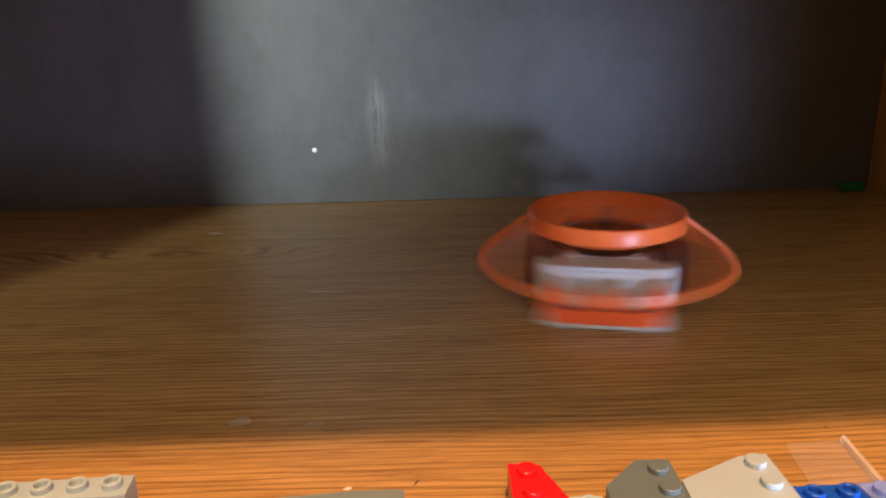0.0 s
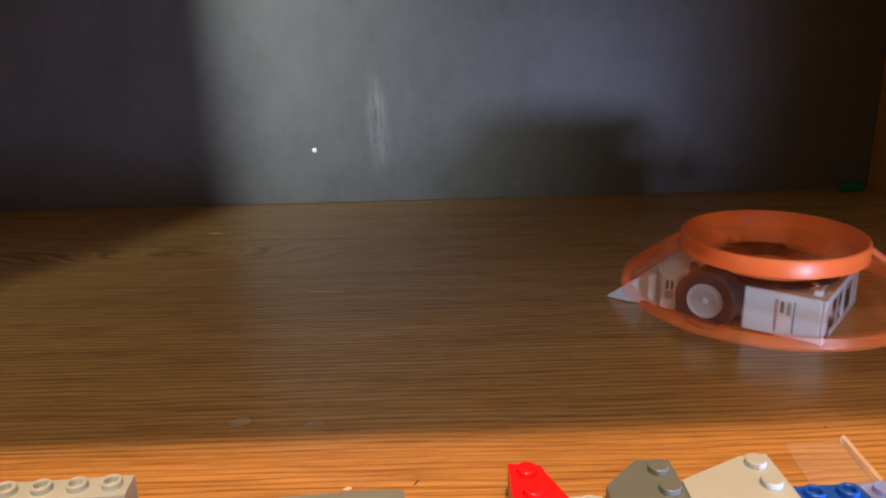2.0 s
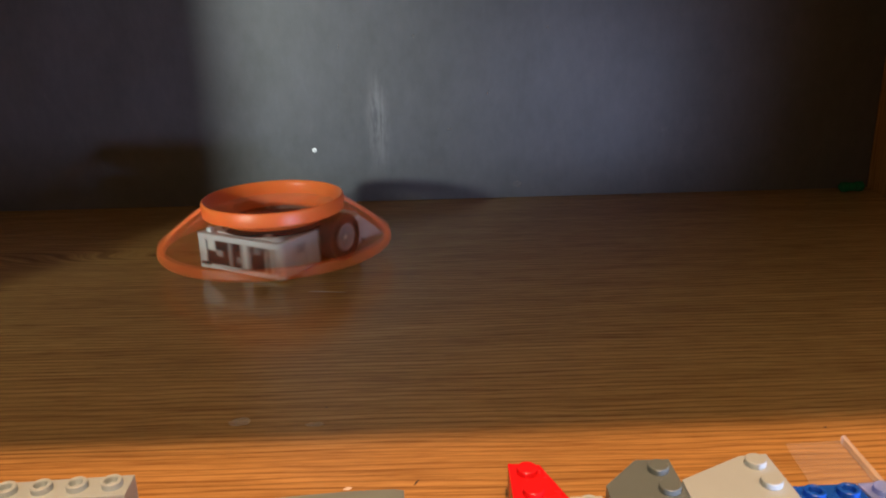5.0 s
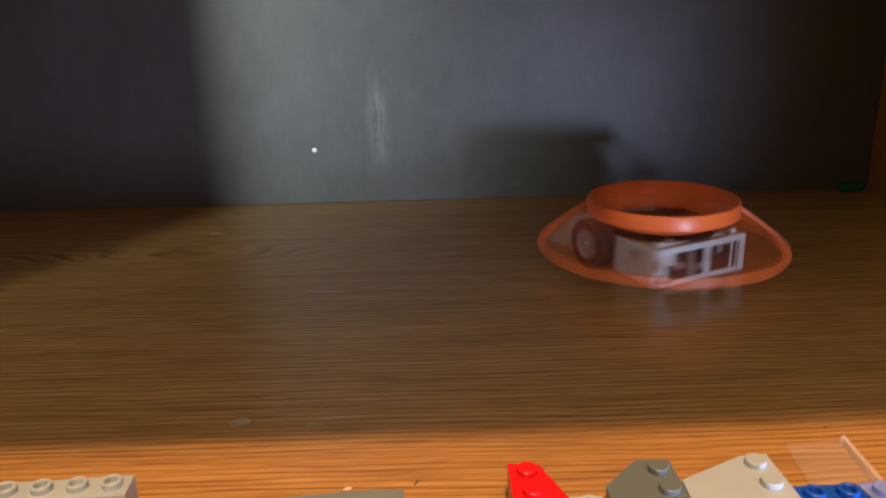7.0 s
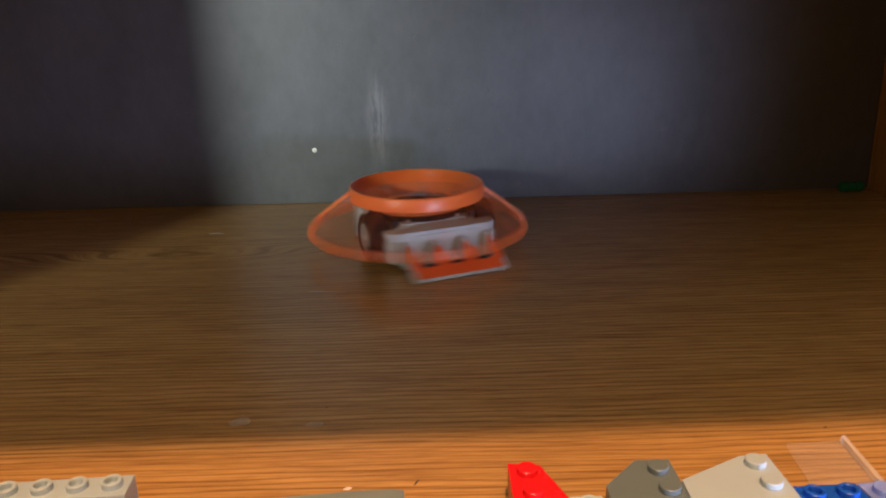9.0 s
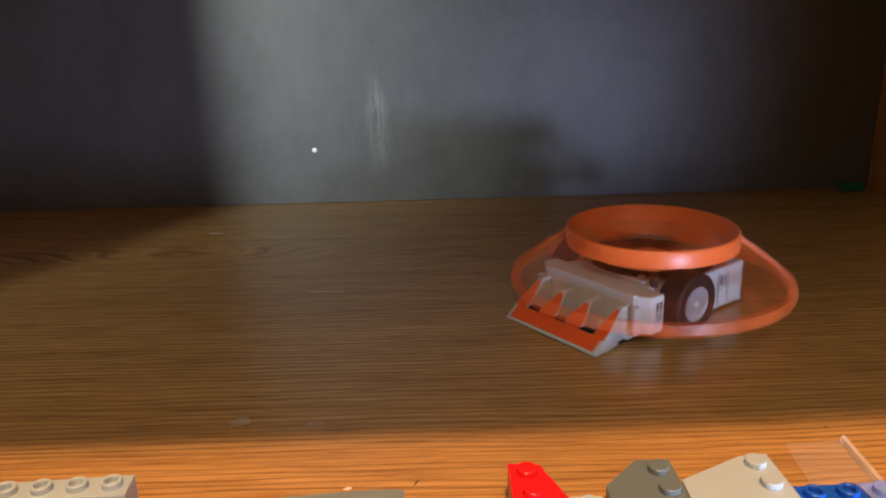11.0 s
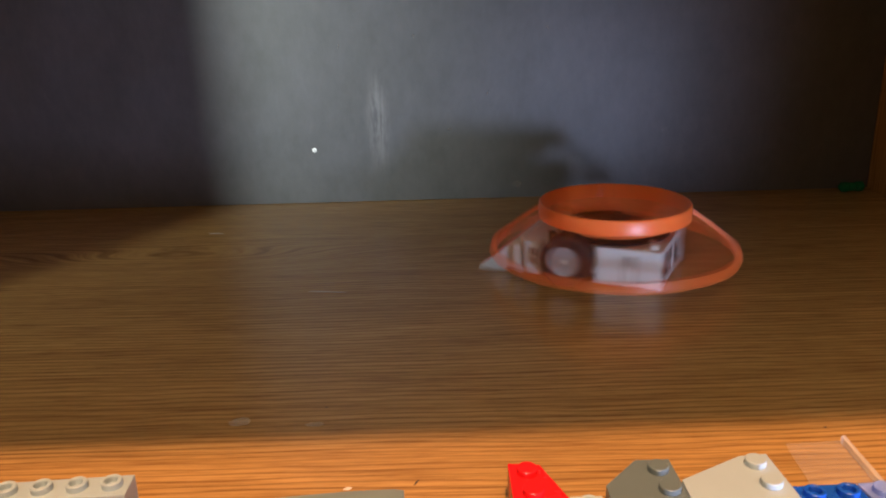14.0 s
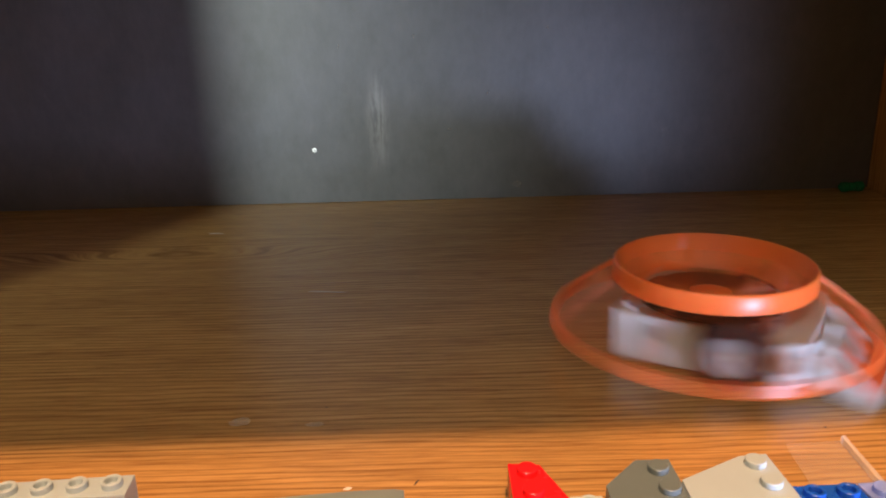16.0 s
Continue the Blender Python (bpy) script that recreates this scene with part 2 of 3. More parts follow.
# ---- the cabinet ----
WALL_Y, LEFT_X, RIGHT_X, FRONT_Y, TOP_Z = 0.454, -0.346, 0.2535, 0.0695, 0.300
tagged(part("floor", block((-0.75, 0.125, -0.022), (0.75, WALL_Y + 0.02, 0), 0.001), OAK),
       "brown oak laminate board with fine grain and scratches", "floor", kind="structure")
tagged(part("wall_back", block((LEFT_X - 0.02, WALL_Y, 0.0003), (RIGHT_X + 0.02, WALL_Y + 0.004, TOP_Z + 0.02)), PANEL),
       "dark blue-grey back panel with a pale rubbed streak", "wall", kind="structure")
tagged(part("wall_right", block((RIGHT_X, FRONT_Y, 0.0002), (RIGHT_X + 0.018, WALL_Y - 0.0003, TOP_Z), 0.0008), OAK_SIDE_LIT),
       "brown oak laminate side panel of the cabinet", "wall", kind="structure")
tagged(part("wall_left", block((LEFT_X - 0.018, FRONT_Y, 0.0002), (LEFT_X, WALL_Y - 0.0003, TOP_Z), 0.0008), OAK_SIDE_LIT),
       "brown oak laminate side panel of the cabinet", "wall", kind="structure")
tagged(part("ceiling", prism([(LEFT_X - 0.02, FRONT_Y - 0.0041), (RIGHT_X + 0.02, FRONT_Y + 0.0080), (RIGHT_X + 0.02, WALL_Y - 0.0003), (LEFT_X - 0.02, WALL_Y - 0.0003)], TOP_Z + 0.0003, TOP_Z + 0.02, 0.0008), OAK),
       "oak laminate shelf above the board", "ceiling", kind="structure")
# the room that closes the place
for n, lo, hi in (("wall_room_front", (-2.4, -2.6, -0.8), (2.4, -2.5, 2.2)), ("wall_room_left", (-2.4, -2.5, -0.8), (-2.3, 1.2, 2.2)),
                  ("wall_room_right", (2.3, -2.5, -0.8), (2.4, 1.2, 2.2)), ("wall_room_back", (-2.3, 1.1, -0.8), (2.3, 1.2, 2.2)),
                  ("ceiling_room", (-2.4, -2.6, 2.2), (2.4, 1.2, 2.3)), ("floor_room", (-2.4, -2.6, -0.9), (2.4, 1.2, -0.8))):
    tagged(part(n, block(lo, hi), ROOM), "plain painted surface of the dim room", n.split("_")[0], kind="structure")


# ---- toy bricks ----
PITCH, STUD_R, STUD_H, BRICK_H, PLATE_H = 0.008, 0.00245, 0.0017, 0.0096, 0.0032


def studs(thing, material, places, z, hollow=False):
    for x, y in places:
        m = Matrix.Translation((x, y, z - 0.0001))
        if hollow:
            ring = [(STUD_R, 0), (STUD_R, STUD_H - 0.0002), (STUD_R - 0.0002, STUD_H), (0.0017, STUD_H), (0.0015, STUD_H - 0.0002), (0.0015, 0.0)]
            part("stud", turned(ring, 24, m=m), material, thing, smooth=True)
        else:
            part("stud", rod(STUD_R, 0, STUD_H, 24, m=m), material, thing, smooth=True)


def brick(name, outline, height, material, dots, m, label, hollow=False, z=0.0):
    thing = empty(name, m)
    part("body", prism(outline, z, z + height, 0.00022), material, thing)
    studs(thing, material, dots, z + height, hollow)
    return tagged(thing, label, "toy brick", "loose toy bricks on the board")


def rect(nx, ny):
    """The outline and studs of an nx by ny piece, its first stud at the origin."""
    a, b = -PITCH / 2, PITCH
    return ([(a, a), (a + nx * b, a), (a + nx * b, a + ny * b), (a, a + ny * b)],
            [(i * b, j * b) for i in range(nx) for j in range(ny)])


o, d = rect(6, 1)
brick("toy_brick", o, BRICK_H, B_WHITE, d, pose(-0.1186, 0.1548, 0, 0, 0, 3.8), "old white toy brick with six hollow studs", True)
brick("toy_plate", [(0, -0.014), (0.033, -0.014), (0.0325, 0.0012), (0.0300, 0.0019), (0.0285, 0.0014), (0.020, 0.0014), (0.006, 0.0), (0, -0.0006)], PLATE_H, B_PLATE, [],
      pose(-0.0435, 0.1604, 0), "flat grey toy plate with a stepped edge")
brick("toy_brick", [(-0.0042, -0.0130), (0.0095, -0.0130), (0.0033, 0.0033), (-0.0042, 0.0042)], BRICK_H, B_RED, [(0, 0), (0.0006, -0.0080)],
      pose(0.0182, 0.1578, 0, 0, 0, 0), "bright red wedge-shaped toy brick")
brick("toy_brick", [(-0.004, -0.010), (0.0035, -0.010), (0.0035, 0.004), (-0.004, 0.004)], BRICK_H * 0.97, B_TAN, [(0, 0)],
      pose(0.0305, 0.1448, 0), "small light grey toy brick between wedges", True)
brick("toy_brick", [(-0.0132, -0.0140), (0.0044, -0.0140), (0.0038, 0.0046), (-0.0043, 0.0046), (-0.0132, -0.0052)], BRICK_H, B_GREY, [(0, 0), (0.0006, -0.0078)],
      pose(0.0487, 0.1574, 0), "dark grey wedge-shaped toy brick")
brick("toy_brick", [(-0.0188, -0.0140), (0.0052, -0.0140), (0.0043, 0.0044), (-0.0024, 0.0038), (-0.0188, -0.0052)], BRICK_H, B_TAN, [(0, 0), (0.0006, -0.0080)],
      pose(0.0719, 0.1587, 0), "light grey wedge-shaped toy brick")
o, d = rect(2, 2)
brick("toy_plate", o, PLATE_H, B_BLUE, d, pose(0.0852, 0.1470, 0, 0, 0, 2), "blue toy plate with hollow round studs", True)
brick("toy_plate", o, PLATE_H, CLEAR_BLUE, d, pose(0.1020, 0.1477, 0, 0, 0, 4), "see-through pale blue toy plate")

# ---- clear plastic, crumbs and marks ----
lid = empty("plastic_lid", pose(0.0978, 0.1676, 0, 0, 0, 0))
part("sheet", prism([(-0.0105, -0.0105), (0.0056, -0.0105), (0.0063, 0.0138), (-0.0085, 0.0130)], 0.0003, 0.0011, 0.0002), CLEAR, lid)
part("rim", prism([(0.0056, -0.0105), (0.0070, -0.0105), (0.0077, 0.0142), (0.0064, 0.0140)], 0.0003, 0.0024, 0.0003), CLEAR_EDGE, lid, "frosted pale rim")
tagged(lid, "clear plastic lid with a frosted rim on the board", "plastic lid")

# green piece in the corner
green = empty("green_toy_piece", pose(0.2405, 0.4460, 0.0, 0, 0, 4))
for x, r in ((-0.0045, 0.0030), (0.0, 0.0026), (0.0045, 0.0030)):
    part("collar", rod(r, -0.0020, 0.0020, 20, m=pose(x, 0, 0.0030, 0, 90, 0), edge=0.0006), B_GREEN, green, smooth=True)
part("shaft", rod(0.0016, -0.0075, 0.0075, 16, m=pose(0, 0, 0.0030, 0, 90, 0)), B_GREEN, green, smooth=True)
tagged(green, "small dark green plastic toy piece lying in the corner", "toy piece")

# white pin in the back panel
pin = empty("wall_pin", pose(-0.0735, WALL_Y, 0.0320))
part("head", turned([(0.0001, -0.0019), (0.0008, -0.0017), (0.0012, -0.0010), (0.0013, 0.0002), (0.0001, 0.0002)], 16, m=pose(0, 0, 0, -90, 0, 0) @ pose(0, 0, 0, 180, 0, 0)), plastic("pin_white", (0.85, 0.87, 0.88), 0.3), pin, smooth=True)
part("shank", rod(0.0005, 0, 0.003, 8, m=pose(0, -0.0012, 0, -90, 0, 0)), STEEL, pin)
tagged(pin, "small white pin head in the back panel", "pin")


def mark(name, x, y, length, width, turn, material, label, category, upright=False):
    """A worn mark on the face of the board or of the back panel, tapered to its ends and uneven."""
    random.seed(int(x * 1e5))
    k = 9
    up, low = [], []
    for i in range(k):
        u = i / (k - 1) * 2 - 1
        w = width / 2 * math.sqrt(max(0.02, 1 - u * u)) * random.uniform(0.75, 1.15)
        up.append((u * length / 2, w)), low.append((u * length / 2, -w))
    bm = bmesh.new()
    bm.faces.new([bm.verts.new((px, py, 0.00015)) for px, py in low + up[::-1]])
    ob = part(name, bm, material)
    ob.matrix_world = pose(x, WALL_Y, y, 90, 0, 0) @ pose(0, 0, 0, 0, 0, turn) if upright else pose(x, y, 0, 0, 0, turn)
    return tagged(ob, label, category)


mark("scratch", -0.1192, 0.3953, 0.0085, 0.001, 0, SCUFF, "short pale scratch on the board", "scratch")
mark("scratch", -0.0485, 0.3050, 0.016, 0.0007, -8, SCUFF, "thin pale scratch on the board", "scratch")
mark("scratch", -0.0479, 0.3150, 0.018, 0.0005, 2, SMUDGE, "faint thin scratch on the board", "scratch")
mark("smudge", -0.0604, 0.2011, 0.0062, 0.005, 10, SMUDGE, "dull oval smudge on the board", "smudge")
mark("smudge", -0.0382, 0.1986, 0.0055, 0.003, 0, SMUDGE, "faint dull smudge on the board", "smudge")
mark("wood_fleck", -0.0083, 0.1690, 0.0026, 0.0005, 62, DARK_FLECK, "tiny dark splinter on the board", "splinter")
mark("wood_fleck", 0.1041, 0.1895, 0.001, 0.0008, 0, DARK_FLECK, "tiny dark speck on the board", "speck")
mark("wood_fleck", 0.0332, 0.4535, 0.01, 0.0012, 3, DARK_FLECK, "thin dark sliver at the foot of the panel", "splinter")
mark("crumb", -0.0254, 0.1672, 0.0022, 0.0012, 20, SCUFF, "tiny pale crumb on the board", "crumb")
mark("scratch", 0.1672, 0.2835, 0.006, 0.0006, 0, SMUDGE, "faint short scratch on the board", "scratch")
mark("wood_fleck", -0.0361, 0.2082, 0.0012, 0.0005, 0, DARK_FLECK, "tiny dark speck on the board", "speck")
mark("scuff", -0.0134, 0.0952, 0.0022, 0.0014, 30, WALL_SCUFF, "faint pale scuff on the back panel", "scuff", True)
mark("scuff", 0.0281, 0.0628, 0.003, 0.0008, 60, WALL_SCUFF, "faint pale scuff on the back panel", "scuff", True)
mark("scuff", 0.0056, 0.0420, 0.003, 0.0012, 5, WALL_SCUFF, "faint pale scuff on the back panel", "scuff", True)
mark("scuff", 0.0450, 0.0083, 0.006, 0.004, 0, WALL_SCUFF, "faint pale scuff on the back panel", "scuff", True)
mark("scuff", 0.0615, 0.0977, 0.0024, 0.0012, -20, WALL_SCUFF, "faint pale scuff on the back panel", "scuff", True)
mark("scuff", -0.0558, 0.0905, 0.002, 0.0008, 70, WALL_SCUFF, "faint pale scuff on the back panel", "scuff", True)


# ---- the fighting robot toy: its nose points along +x ----
ON_EDGE = Matrix(((1, 0, 0, 0), (0, 0, 1, 0), (0, 1, 0, 0), (0, 0, 0, 1)))
SIZE = 1.027
AXLE_X, AXLE_Y, AXLE_Z = 0.0121 * SIZE, 0.0258 * SIZE, 0.0107 * SIZE
SPOKE, WEB, ARM, FLARE, STRIKE = 11.0, 34.0, 2.0, 4.0, 17.0


def slope(x):
    """The height of the wedge's face."""
    return 0.0010 + (0.0513 - x) * 0.0135 / 0.0190


def tine(y, w, back, low, skin=0.0):
    """A sloping tine, narrow at its back and broad at the lip; with a skin, the sheet that covers its upper face."""
    bm = bmesh.new()
    rows = [(back, w * 0.45), (0.0412, w * 1.15), (0.0424, w * 1.3), (0.0512, w * 1.3)]
    if skin:
        rows = [(back + 0.0010, w * 0.32), (0.0412, w * 1.15 - 0.0004), (0.0424, w * 1.3 - 0.0003), (0.0464, w * 1.3 - 0.0003)]
    rings = []
    for x, half in rows:
        top = slope(x) + (0.0003 if skin else 0.0)
        base = slope(x) + 0.0001 if skin else low
        rings.append([bm.verts.new(p) for p in ((x, y - half, base), (x, y - half, top), (x, y + half, top), (x, y + half, base))])
    if not skin:
        rings.insert(0, [bm.verts.new(p) for p in ((0.0300, y - w * 0.45, low), (0.0300, y - w * 0.45, slope(back) + 0.0003), (0.0300, y + w * 0.45, slope(back) + 0.0003), (0.0300, y + w * 0.45, low))])
    for p, q in zip(rings, rings[1:]):
        for k in range(4):
            bm.faces.new((p[k], q[k], q[(k + 1) % 4], p[(k + 1) % 4]))
    bm.faces.new(rings[0][::-1]), bm.faces.new(rings[-1])
    return bm


def flank_sign(x, s, lat, host):
    """Plain bars in a shallow frame stand for the printed sign on a flank."""
    for a, w, z0, z1, mat in ((0.0001, 0.0031, 0.0030, 0.0143, GREY), (-0.0027, 0.0003, 0.0030, 0.0143, HUB_GREY), (0.0029, 0.0004, 0.0030, 0.0143, HUB_GREY), (-0.0010, 0.0006, 0.0092, 0.0138, HUB_GREY),
                              (0.0012, 0.0006, 0.0098, 0.0138, MARK), (0.0003, 0.0018, 0.0058, 0.0084, WHITE)):
        deep = 0.0 if mat is GREY else 0.00012
        y0, y1 = sorted((s * (lat - 0.0002), s * (lat + 0.0001 + deep)))
        part("printed_bar", block((x + a - w, y0, z0), (x + a + w, y1, z1)), mat, host)


def fighting_robot():
    bot = empty("robot_toy", pose(0.06, 0.26, 0))
    # chassis between the wheels, with a raised deck that carries the turntable
    part("chassis", block((-0.0200, -0.0190, 0.0035), (0.0245, 0.0190, 0.0165), 0.0009), WHITE, bot)
    part("underside", block((-0.0235, -0.0170, 0.0012), (0.0240, 0.0170, 0.0036), 0.0006), BLACK, bot, "black underside plate")
    part("deck", block((-0.0215, -0.0150, 0.0160), (0.0225, 0.0150, 0.0173), 0.0005), WHITE, bot)
    part("turntable", turned([(0.0001, 0.0172), (0.0232, 0.0172), (0.0226, 0.0178), (0.0001, 0.0180)], 48), BLACK, bot, "black turntable", True)
    for x, y in ((-0.0185, -0.0120), (-0.0185, 0.0120), (0.0195, -0.0120), (0.0195, 0.0120)):
        part("screw", rod(0.0013, 0.0172, 0.0180, 14, m=Matrix.Translation((x, y, 0))), STEEL, bot, smooth=True)
    for s in (-1, 1):
        part("post", block((-0.0225, s * 0.0190 - 0.0014, 0.0160), (-0.0200, s * 0.0190 + 0.0014, 0.0186), 0.0004), GREY, bot)
        part("clip", block((0.0195, s * 0.0185 - 0.0012, 0.0158), (0.0222, s * 0.0185 + 0.0012, 0.0196), 0.0004), BLACK, bot, "black clip")

    # rear shell: a framed back with dark windows, a sign on each flank
    LAT, BACK = 0.0234, -0.0240
    rear = part("rear_shell", block((BACK, -LAT, 0.0010), (0.0014, LAT, 0.0166), 0.0008), WHITE, bot, "white plastic rear shell")
    # no hollow is cut here: a black block paints the notch's shade
    part("notch", block((-0.0205, -0.0026, 0.0161), (-0.0175, 0.0026, 0.0169), 0.0003), BLACK, rear)
    part("back_recess", block((BACK - 0.0004, -LAT + 0.0008, 0.0022), (BACK + 0.0004, LAT - 0.0008, 0.0152)), BLACK, rear, "dark recessed back panel")
    for y0, y1 in ((-LAT, -LAT + 0.0030), (LAT - 0.0046, LAT)):
        part("back_post", block((BACK - 0.0010, y0, 0.0010), (BACK + 0.0004, y1, 0.0165), 0.0004), WHITE, rear)
    for y0, y1, mat in ((-0.0198, -0.0184, HUB_GREY), (-0.0166, -0.0156, GREY), (-0.0050, -0.0016, WHITE), (0.0044, 0.0060, HUB_GREY)):
        part("back_bar", block((BACK - 0.0009, y0, 0.0020), (BACK + 0.0002, y1, 0.0156), 0.0003), mat, rear)
    part("back_rail", block((BACK - 0.0011, -LAT, 0.0140), (BACK + 0.0005, LAT, 0.0167), 0.0004), WHITE, rear)
    part("back_rail", block((BACK - 0.0011, -LAT, 0.0008), (BACK + 0.0005, LAT, 0.0030), 0.0004), WHITE, rear)
    # a thin black block stands for the dark inside of the slot
    part("back_slot", block((BACK - 0.0013, LAT - 0.0066, 0.0024), (BACK - 0.0008, LAT - 0.0012, 0.0038), 0.0002), BLACK, rear)
    for y, w, z0, z1, mat in ((0.0160, 0.0022, 0.0092, 0.0142, GREY), (0.0118, 0.0018, 0.0070, 0.0098, HUB_GREY), (-0.0098, 0.0012, 0.0104, 0.0142, HUB_GREY), (0.0004, 0.0010, 0.0050, 0.0080, HUB_GREY)):
        part("back_detail", block((BACK - 0.0008, y - w, z0), (BACK - 0.0002, y + w, z1), 0.0003), mat, rear)
    for s in (-1, 1):
        flank_sign(-0.0128, s, LAT, rear)

    # front beam with bevelled ends and a bright top lip
    beam = part("front_beam", prism([(0.0205, -0.0256), (0.0260, -0.0256), (0.0286, -0.0212), (0.0286, 0.0212), (0.0260, 0.0256), (0.0205, 0.0256)], 0.0027, 0.0162, 0.0006), WHITE, bot, "white plastic front beam")
    part("beam_lip", block((0.0276, -0.0209, 0.0148), (0.0294, 0.0209, 0.0165), 0.0003), WHITE, beam, "bright lip along the top")
    part("front_plate", block((0.0280, -0.0207, 0.0030), (0.0290, 0.0207, 0.0147), 0.0003), GREY, beam, "pale grey front plate")
    for s in (-1, 1):
        y0, y1 = sorted((s * 0.0254, s * 0.02572))
        # the vents' dark insides are black blocks laid on the beam ends
        for x in (0.0222, 0.0238):
            part("vent_slot", block((x - 0.0004, y0, 0.0105), (x + 0.0004, y1, 0.0138)), BLACK, beam)
        part("vent_plate", block((0.0216, y0, 0.0068), (0.0244, y1, 0.0100)), HUB_GREY, beam)
        part("bracket", block((0.0284, s * 0.0225 - 0.0008, 0.0030), (0.0312, s * 0.0225 + 0.0008, 0.0130), 0.0004), GREY, beam)

    # wedge: four sloping tines on a low lip, with orange stickers
    wedge = part("wedge", block((0.0288, -0.0206, 0.0010), (0.0325, 0.0206, 0.0040), 0.0004), GREY, bot, "pale grey wedge with orange stickers")
    for i in range(4):
        y = -0.0186 + i * 0.0124
        w = 0.0021 if i in (0, 3) else 0.0028
        back = 0.0345 if i in (0, 3) else 0.0360
        part("tine", tine(y, w, back, 0.0004), GREY, wedge)
        part("sticker", tine(y, w, back, 0.0, 0.0006), STICKER, wedge)
    # a black sheet paints the shade in the gap under the tines
    part("wedge_floor", block((0.0315, -0.0200, 0.0005), (0.0462, 0.0200, 0.0014)), BLACK, wedge, "black sheet standing in for the shade under the tines")
    lip = [(0.0455, 0.0006), (0.0512, 0.0003), (0.0515, 0.0009), (0.0455, slope(0.0455))]
    part("lip", prism(lip, -0.0207, 0.0207, 0.0002, m=ON_EDGE), GREY, wedge)
    band = [(0.0460, slope(0.0460) + 0.00012), (0.0506, slope(0.0506) + 0.00012), (0.0506, slope(0.0506) + 0.0004), (0.0460, slope(0.0460) + 0.0004)]
    part("sticker", prism(band, -0.0199, 0.0199, m=ON_EDGE), STICKER, wedge)

    # wheels on their axle
    wheels = []
    for s in (-1, 1):
        hub = empty("wheel", pose(AXLE_X, s * AXLE_Y, AXLE_Z))
        hub.parent = bot
        flat = pose(0, 0, 0, 90, 0, 0)
        tyre = [(0.0060, -0.0042), (0.0098, -0.0047), (0.0107, -0.0039), (0.0107, 0.0039), (0.0098, 0.0047), (0.0060, 0.0042)]
        part("tyre", turned(tyre, 48, m=flat), RUBBER, hub, "black rubber tyre", True)
        part("rim", turned([(0.0001, -0.0038), (0.0053, -0.0038), (0.0062, -0.0045), (0.0064, 0.0), (0.0062, 0.0045), (0.0053, 0.0038), (0.0001, 0.0038)], 40, m=flat), HUB_GREY, hub, "grey plastic rim", True)
        part("rim_ring", turned([(0.0040, -0.0040), (0.0045, -0.0040), (0.0045, 0.0040), (0.0040, 0.0040)], 32, m=flat), HUB_GREY, hub, smooth=True)
        part("axle_cap", rod(0.0010, -0.0045, 0.0045, 14, m=flat), GREY, hub, smooth=True)
        wheels.append(hub)

    # spinning cage: a band, a steep webbed bowl with flat spokes inside it, eight bent arms with striking segments
    cage = empty("spinner", pose(0, 0, 0.0))
    cage.parent = bot
    cage["label"] = "glossy orange spinning cage"
    R, R2 = 0.0314, 0.0523
    part("band", turned([(R, 0.0236), (R, 0.0291), (R - 0.0003, 0.0296), (R - 0.0007, 0.0298), (R - 0.0011, 0.0295), (R - 0.0014, 0.0288), (R - 0.0016, 0.0236)], 96), ORANGE, cage, smooth=True)
    part("hub", turned([(0.0001, 0.0179), (0.0070, 0.0179), (0.0066, 0.0192), (0.0040, 0.0200), (0.0001, 0.0202)], 40), ORANGE, cage, smooth=True)
    for i in range(8):
        a = 45.0 * i
        part("spoke", turned([(0.0058, 0.0180), (0.0110, 0.0182), (0.0222, 0.0196), (0.0222, 0.0206), (0.0110, 0.0194), (0.0058, 0.0190)], 4, start=a - SPOKE / 2, sweep=SPOKE), ORANGE, cage)
        part("web", turned([(0.0215, 0.0196), (0.0227, 0.0197), (0.0303, 0.0284), (0.0303, 0.0294), (0.0222, 0.0206)], 5, start=a - WEB / 2, sweep=WEB), ORANGE, cage)
        part("arm", turned([(0.0300, 0.0244), (0.0316, 0.0268), (0.0420, 0.0194), (0.0512, 0.0116), (0.0500, 0.0102), (0.0412, 0.0181), (0.0312, 0.0246)], 4, start=a - ARM / 2, sweep=ARM), ORANGE, cage)
        part("flare", turned([(0.0430, 0.0168), (0.0438, 0.0180), (0.0508, 0.0121), (0.0498, 0.0108)], 5, start=a - FLARE / 2, sweep=FLARE), ORANGE, cage)
        part("striker", turned([(0.0488, 0.0078), (R2 - 0.0006, 0.0076), (R2, 0.0087), (R2 - 0.0008, 0.0120), (0.0494, 0.0122)], 6, start=a - STRIKE / 2, sweep=STRIKE), ORANGE, cage)
    # black blocks fill the openings between the tines, in place of their shade
    for i in range(3):
        y = -0.0124 + i * 0.0124
        part("slot", block((0.0420, y - 0.0031, 0.0010), (0.0456, y + 0.0031, 0.0055), 0.0004), BLACK, wedge, "black block standing in for the shade between the tines")
    for ob in [wedge, *wedge.children]:
        ob.data.transform(Matrix.Translation((0.0330, 0, 0)) @ Matrix.Diagonal((0.885, 1, 1, 1)) @ Matrix.Translation((-0.0288, 0, 0)))
    for ob in [beam, *beam.children]:
        ob.data.transform(Matrix.Translation((0.0238, 0, 0)) @ Matrix.Diagonal((1.13, 1, 1, 1)) @ Matrix.Translation((-0.0205, 0, 0)))
    for ob in bot.children_recursive:
        if ob.type == "MESH":
            ob.data.transform(Matrix.Scale(SIZE, 4))
    return tagged(bot, "white toy fighting robot with an orange spinning cage and wedge", "toy robot"), cage, wheels


